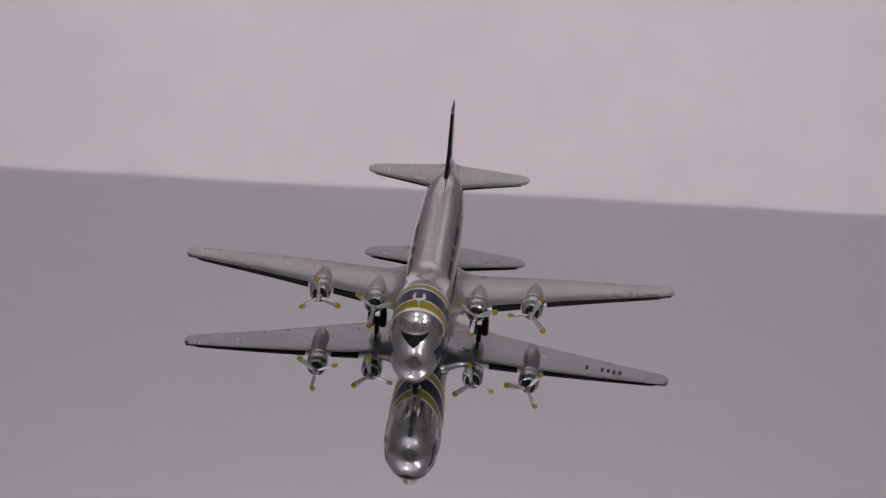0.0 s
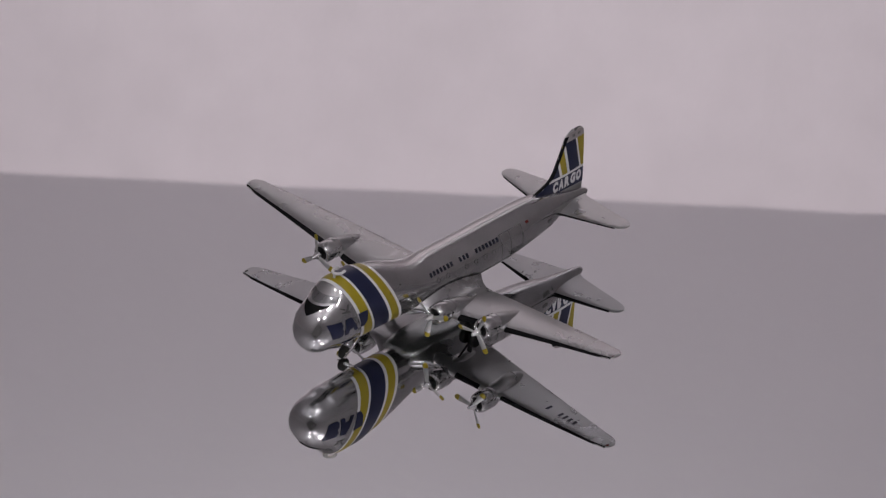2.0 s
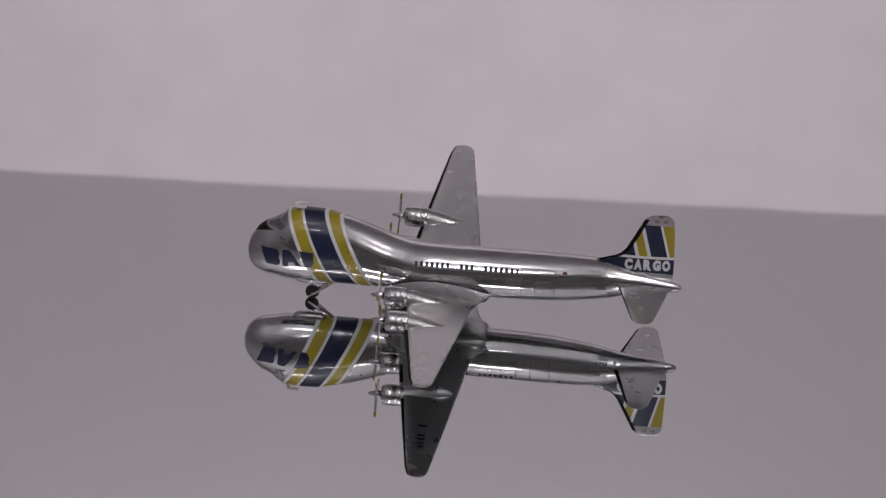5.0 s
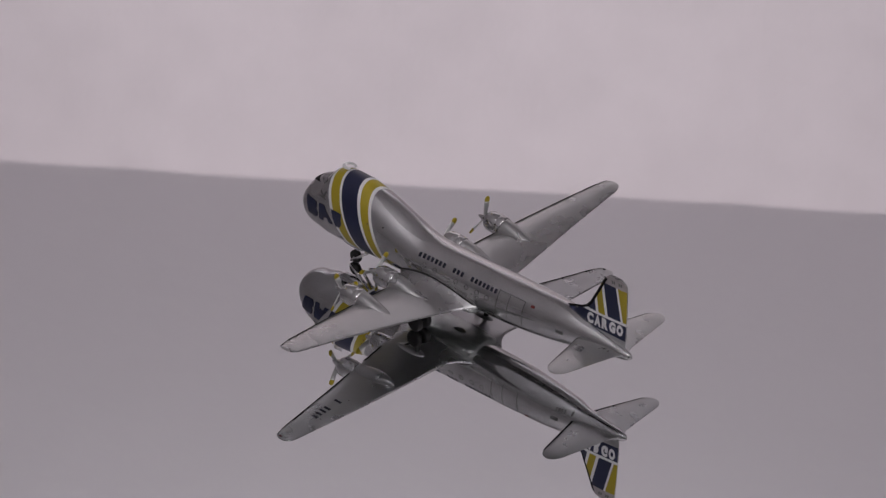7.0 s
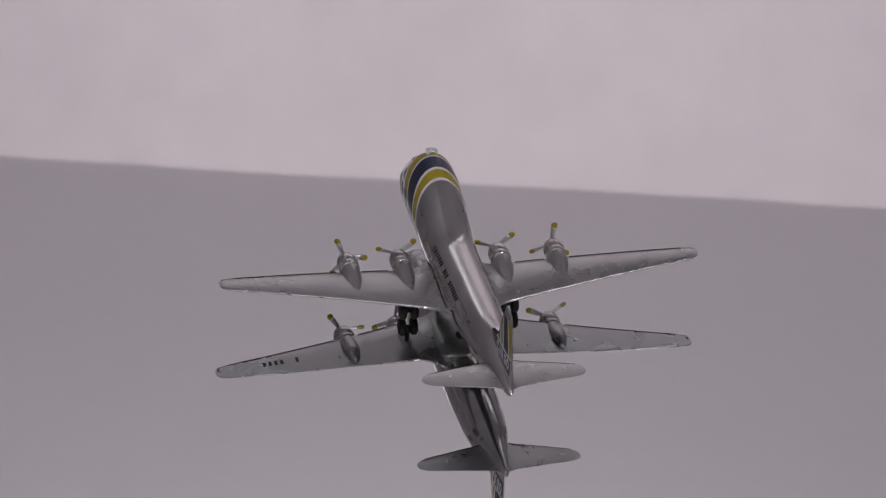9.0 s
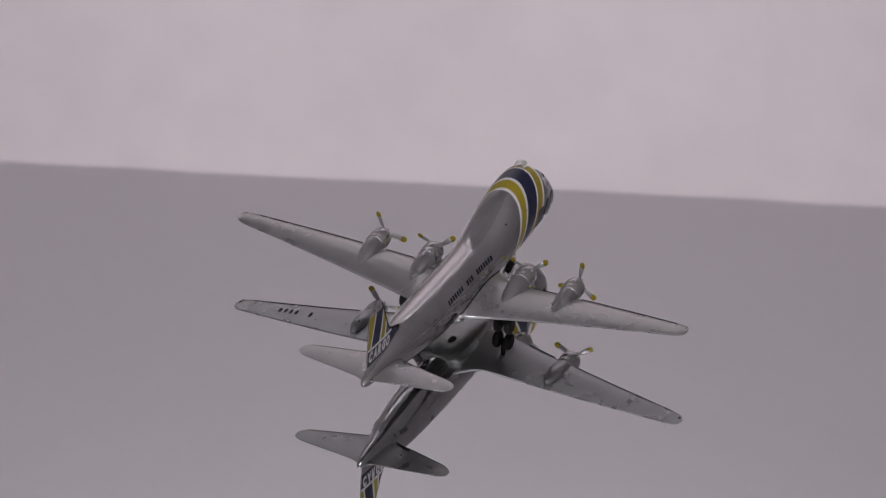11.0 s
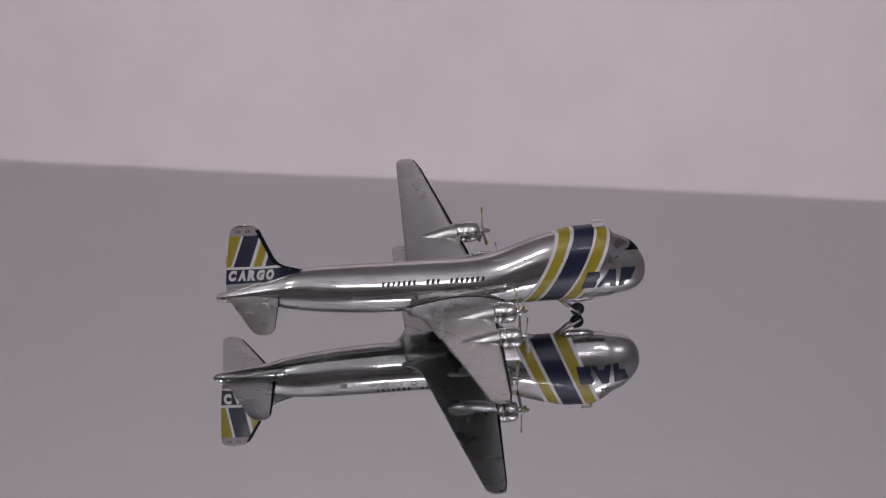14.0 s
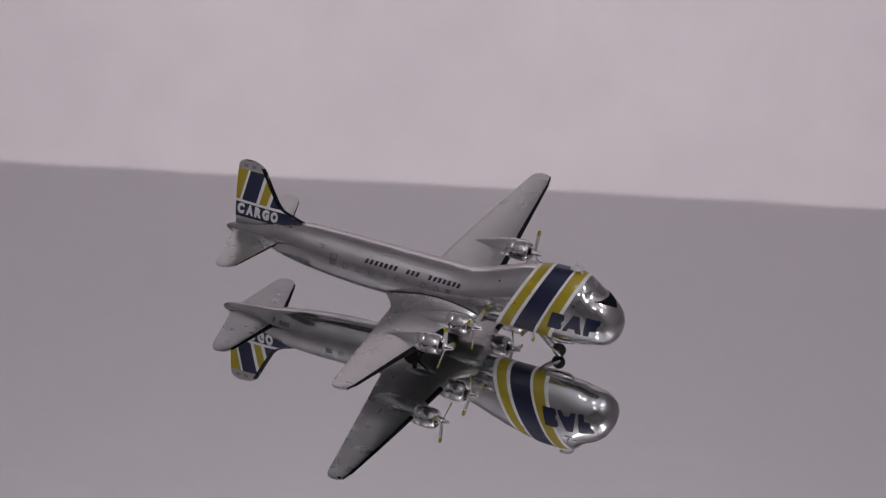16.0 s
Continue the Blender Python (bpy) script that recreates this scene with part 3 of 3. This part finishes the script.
def build_fin(plane):
    fin = part("fin", fin_mesh(), SILVER, plane, "tall tail fin painted in navy, white and yellow bands")
    def line_x(x_at14, z):
        return x_at14 + 0.25 * (z - 14.85)
    for side in (1, -1):
        base = [[(-40.4, 11.2), (-30, 11.6), (-26.6, 12.7), (-27.0, 13.6), (-28.2, 13.9), (-29.5, 14.3), (-40.4, 14.3)]]
        part("navy_base", on_fin(flat_shape(base, 0.5), side), NAVY, fin)
        part("white_line", on_fin(flat_shape([[(-40.4, 14.3), (-30.2, 14.3), (-31.2, 14.85), (-40.4, 14.85)]], 0.5), side), WHITE, fin)
        part("fin_tip", on_fin(flat_shape([[(-40.4, 21.3), (-34, 21.3), (-35.0, 22.7), (-36.0, 23.05), (-38.8, 23.05), (-39.9, 22.4)]], 0.4), side, 0.03), GREYPAINT, fin)
        bands = [(-40.4, -39.6, YELLOW, "yellow_band"), (-39.6, -39.15, WHITE, "white_band"), (-39.15, -36.2, NAVY, "navy_band"),
                 (-36.2, -35.55, WHITE, "white_band"), (-35.55, -34.0, YELLOW, "yellow_band"), (-34.0, -33.35, WHITE, "white_band"), (-33.35, -31.0, NAVY, "navy_band")]
        for a, b, m, n in bands:
            aft = line_x(a, 21.3) if a > -40.3 else -40.4
            bm = flat_shape([[(a, 14.85), (b, 14.85), (line_x(b, 21.3), 21.3), (aft, 21.3)]], 0.5)
            part(n, on_fin(bm, side), m, fin)
        bm = bmesh.new()
        for i, ch in enumerate("CARGO"):
            glyph = letters(ch, 2.3, 1.5, 0.14 if side < 0 else 0.0, 0.078)
            for v in glyph.verts:
                v.co.x += i * 1.72
            me = bpy.data.meshes.new("glyph")
            glyph.to_mesh(me)
            glyph.free()
            bm.from_mesh(me)
            bpy.data.meshes.remove(me)
        cut_fine(bm, 0.6)
        for v in bm.verts:
            v.co.x = (-40.0 + v.co.x) if side < 0 else (-31.4 - v.co.x)
            v.co.y += 11.88
        part("cargo_lettering", on_fin(bm, side, 0.10), WHITE, fin, "bold white letters")
        part("fin_marks", on_fin(flat_shape(bars(-38.9, -36.4, 21.9, 22.5, (2, 2), 0.1, 0.3), 0.5), side, 0.08), LINE, fin)
    # black leading edge
    bm = bmesh.new()
    rows = []
    for z in [13.3, 13.7, 14.0, 14.4, 15, 16, 17.5, 19, 20.5, 21.8, 22.4]:
        le = FIN_LE(z)
        rows.append([(le - 0.75 + 0.06, -fin_half(le - 0.75, z) - 0.07, z), (le - 0.3 + 0.06, -fin_half(le - 0.3, z) - 0.08, z), (le + 0.10, 0, z + 0.03),
                     (le - 0.3 + 0.06, fin_half(le - 0.3, z) + 0.08, z), (le - 0.75 + 0.06, fin_half(le - 0.75, z) + 0.07, z)])
    grid_mesh(bm, rows)
    part("deicer_boot", bm, RUBBER, fin, "black rubber leading edge")


def build_engine(plane, x, y, z, turn):
    """Nacelle, cowling and propeller; x, y, z is the spinner's tip."""
    zw = wing_z(abs(y))
    front = x - 2.4
    prof = [(front - 3.0, 1.66), (front - 4.2, 1.78), (front - 6.0, 1.78), (front - 8.0, 1.66), (front - 10.0, 1.35), (front - 11.6, 0.9), (front - 12.6, 0.4), (front - 12.9, 0.1)]
    lift = [0, -0.08, -0.42, -0.88, -1.22, -1.3, -1.25, -1.2]
    nac = part("nacelle", lathe(bmesh.new(), prof, "x", (0, y, z), lift=lift), SILVER, plane)
    cowl = [(front - 4.3, 1.7), (front - 4.1, 1.86), (front - 3.1, 1.95), (front - 2.95, 1.88), (front - 2.85, 1.88), (front - 2.7, 1.97), (front - 1.5, 1.98),
            (front - 0.9, 1.92), (front - 0.4, 1.8), (front - 0.1, 1.62), (front, 1.44), (front - 0.15, 1.32), (front - 0.8, 1.26)]
    part("cowling", lathe(bmesh.new(), cowl, "x", (0, y, z), n=36), CHROME, nac, "bright metal engine cowling")
    # disc coloured near black for the shade inside the cowling
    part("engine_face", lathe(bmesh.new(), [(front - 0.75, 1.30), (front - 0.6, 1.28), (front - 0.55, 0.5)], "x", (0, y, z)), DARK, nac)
    prop = tagged(new("propeller"), "three-bladed propeller with yellow tips")
    prop.parent = plane
    part("spinner", lathe(bmesh.new(), [(x - 2.9, 0.5), (x - 1.9, 0.72), (x - 1.2, 0.66), (x - 0.9, 0.42), (x - 0.3, 0.34), (x, 0.1)], "x", (0, y, z), n=16), BRIGHT, prop)
    for k in range(3):
        a = radians(turn + 120 * k)
        m = Matrix.Translation(Vector((x - 1.5, y, z)) * MM) @ Matrix.Rotation(-a, 4, "X")
        for nm, r0, r1, mt in (("blade", 0.4, 3.35, BLADE), ("blade_tip", 3.35, 4.35, YELLOW)):
            bm = bmesh.new()
            rows = []
            for i in range(7):
                r = r0 + (r1 - r0) * i / 6
                w = 0.34 + 0.26 * math.sin(min(1, r / 3.2) * math.pi / 2)
                if r > 3.9:
                    w *= math.sqrt(max(0.05, 1 - ((r - 3.9) / 0.47) ** 2))
                tw = radians(55 - 7 * r)
                ring = []
                for j in range(10):
                    q = 2 * math.pi * j / 10
                    cx, cy = w * math.cos(q), 0.16 * math.sin(q)
                    ring.append((cx * math.sin(tw) * 0.5 + cy * math.cos(tw), cx * math.cos(tw) - cy * math.sin(tw) * 0.5, r))
                rows.append(ring)
            vs = grid_mesh(bm, rows, closed=True)
            bm.faces.new(vs[0]), bm.faces.new(vs[-1])
            b = part(nm, bm, mt, prop)
            b.matrix_local = m


def wheel(parent, x, y, r, w):
    t = part("wheel", lathe(bmesh.new(), [(-w, r * 0.5), (-w, r * 0.8), (-w * 0.6, r * 0.97), (0, r), (w * 0.6, r * 0.97), (w, r * 0.8), (w, r * 0.5)], "y", (x, y, r), n=24), TYRE, parent)
    return t


def build_belly(plane):
    """Fairing under the wing's middle, with a dark oval painted for the display stand's slot."""
    bm = bmesh.new()
    rows = []
    for x, k in ((-7.0, 0.62), (-6.6, 0.8), (-5.8, 0.88), (-3.5, 0.96), (0, 1.0), (4, 1.0), (8, 0.92), (10, 0.75), (11.5, 0.5)):
        rows.append([(x, 4.7 * k * math.copysign(abs(math.sin(q)) ** 0.7, math.sin(q)), 5.0 - 1.75 * k * math.copysign(abs(math.cos(q)) ** 0.7, math.cos(q)))
                     for q in [2 * math.pi * i / 48 for i in range(48)]])
    vs = grid_mesh(bm, rows, closed=True)
    bm.faces.new(vs[0]), bm.faces.new(vs[-1])
    belly = part("belly_fairing", bm, BELLY, plane, "smooth metal fairing under the wing")
    # no hole is cut: a flat dark oval gives the slot's shade
    bm = bmesh.new()
    grid_mesh(bm, [[(-0.8 + 1.35 * r * math.cos(q), 0.65 * r * math.sin(q), 3.19) for q in [2 * math.pi * i / 24 for i in range(24)]] for r in (0.02, 0.5, 1.0)], closed=True)
    part("stand_slot", bm, DARK, belly, "flat dark oval painted as the shade in a display stand's slot")


def build_gear(plane):
    g = part("nose_gear", tube(tube(bmesh.new(), [(25.6, 0, 1.2), (24.9, 0, 4.6)], 0.2), [(25.6, -0.7, 1.2), (25.6, 0.7, 1.2)], 0.2), BRIGHT, plane)
    wheel(g, 25.6, 0, 1.3, 0.5)
    part("wheel_hub", lathe(bmesh.new(), [(-0.54, 0.3), (-0.52, 0.62), (0.52, 0.62), (0.54, 0.3)], "y", (25.6, 0, 1.3), n=16), TYRE, g)
    for y in (0.66, -0.66):
        part("drag_strut", tube(bmesh.new(), [(26.2, y, 0.5), (24.0, y, 2.1), (21.6, y * 0.8, 4.2)], 0.3), BRIGHT, g, "bright sloping strut beside the wheel")
    part("nose_fairing", lathe(bmesh.new(), [(22.7, 0.1), (23.0, 0.6), (23.8, 0.95), (26, 1.08), (28, 0.92), (28.7, 0.55), (29.0, 0.1)], "x", (0, 0, 4.1), n=16), CHROME, plane)
    for s in (1, -1):
        y = 9.4 * s
        g = part("main_gear", tube(tube(bmesh.new(), [(1.0, y, 1.5), (1.2, y, 5.2)], 0.45), [(1.0, y - 1.3, 1.5), (1.0, y + 1.3, 1.5)], 0.22), DARK, plane)
        wheel(g, 1.0, y - 1.1, 1.65, 0.6)
        wheel(g, 1.0, y + 1.1, 1.65, 0.6)
        part("brace", tube(bmesh.new(), [(1.1, y, 2.6), (4.5, y, 5.0)], 0.2), DARK, g)


def build_plane():
    plane = tagged(new("model_airliner"), "small polished silver four-engined model cargo airliner on a mirror", "model airplane")
    build_fuselage(plane)
    build_wings(plane)
    build_fin(plane)
    for y, x, z, turn in ((19.45, 13.0, 7.8, 24), (9.3, 14.1, 7.1, 70), (-9.3, 14.1, 7.1, 70), (-19.45, 13.0, 7.8, -7)):
        build_engine(plane, x, y, z, turn)
    build_belly(plane)
    build_gear(plane)
    return plane


build_room()
build_table()
DISC = build_turntable()
build_lamp()
build_washers()
PLANE = build_plane()

# turning: seconds, heading of the nose in degrees
YAW = [(0.0, -93.79), (0.5, -102.78), (1.0, -111.75), (1.5, -120.73), (2.0, -129.65), (2.5, -138.55), (3.0, -147.33), (3.5, -156.1),
       (4.0, -164.99), (4.2, -168.64), (6.3, -208.24), (6.5, -211.92), (7.0, -220.95), (7.5, -229.83), (8.0, -238.66), (8.5, -247.45),
       (9.0, -256.3), (9.2, -259.88), (11.3, -297.8), (11.5, -301.41), (12.0, -310.43), (12.5, -319.45), (13.0, -328.58), (13.5, -337.76),
       (14.0, -346.96), (14.5, -356.14), (15.0, -365.28), (15.5, -374.34), (16.0, -383.38)]
OFF = (-0.00109, -0.00274)
WOBBLE = 0.037  # degrees by which the mirror plate leans
SAG = {9.0: 0.007, 9.5: 0.012, 10.0: 0.018, 10.5: 0.024, 11.0: 0.03, 11.5: 0.03, 12.0: 0.001}  # further lean on the worn bearing


def motions():
    heading = hermite([-r[0] for r in YAW[::-1]], [r[1] for r in YAW[::-1]])
    rows, turns = [], []
    for k in range(33):
        t = k * 0.5
        d = heading(-t)
        c, s = math.cos(radians(d)), math.sin(radians(d))
        rows.append((t, pose(c * OFF[0] - s * OFF[1], s * OFF[0] + c * OFF[1], 0, 0, 0, d)))
        g = SAG.get(t, 0.0)
        turns.append((t, pose(0, 0, 0, -WOBBLE * math.sin(radians(223)) - g * c, WOBBLE * math.cos(radians(223)) + g * s, d)))
    walk(PLANE, rows)
    walk(DISC, turns)


motions()
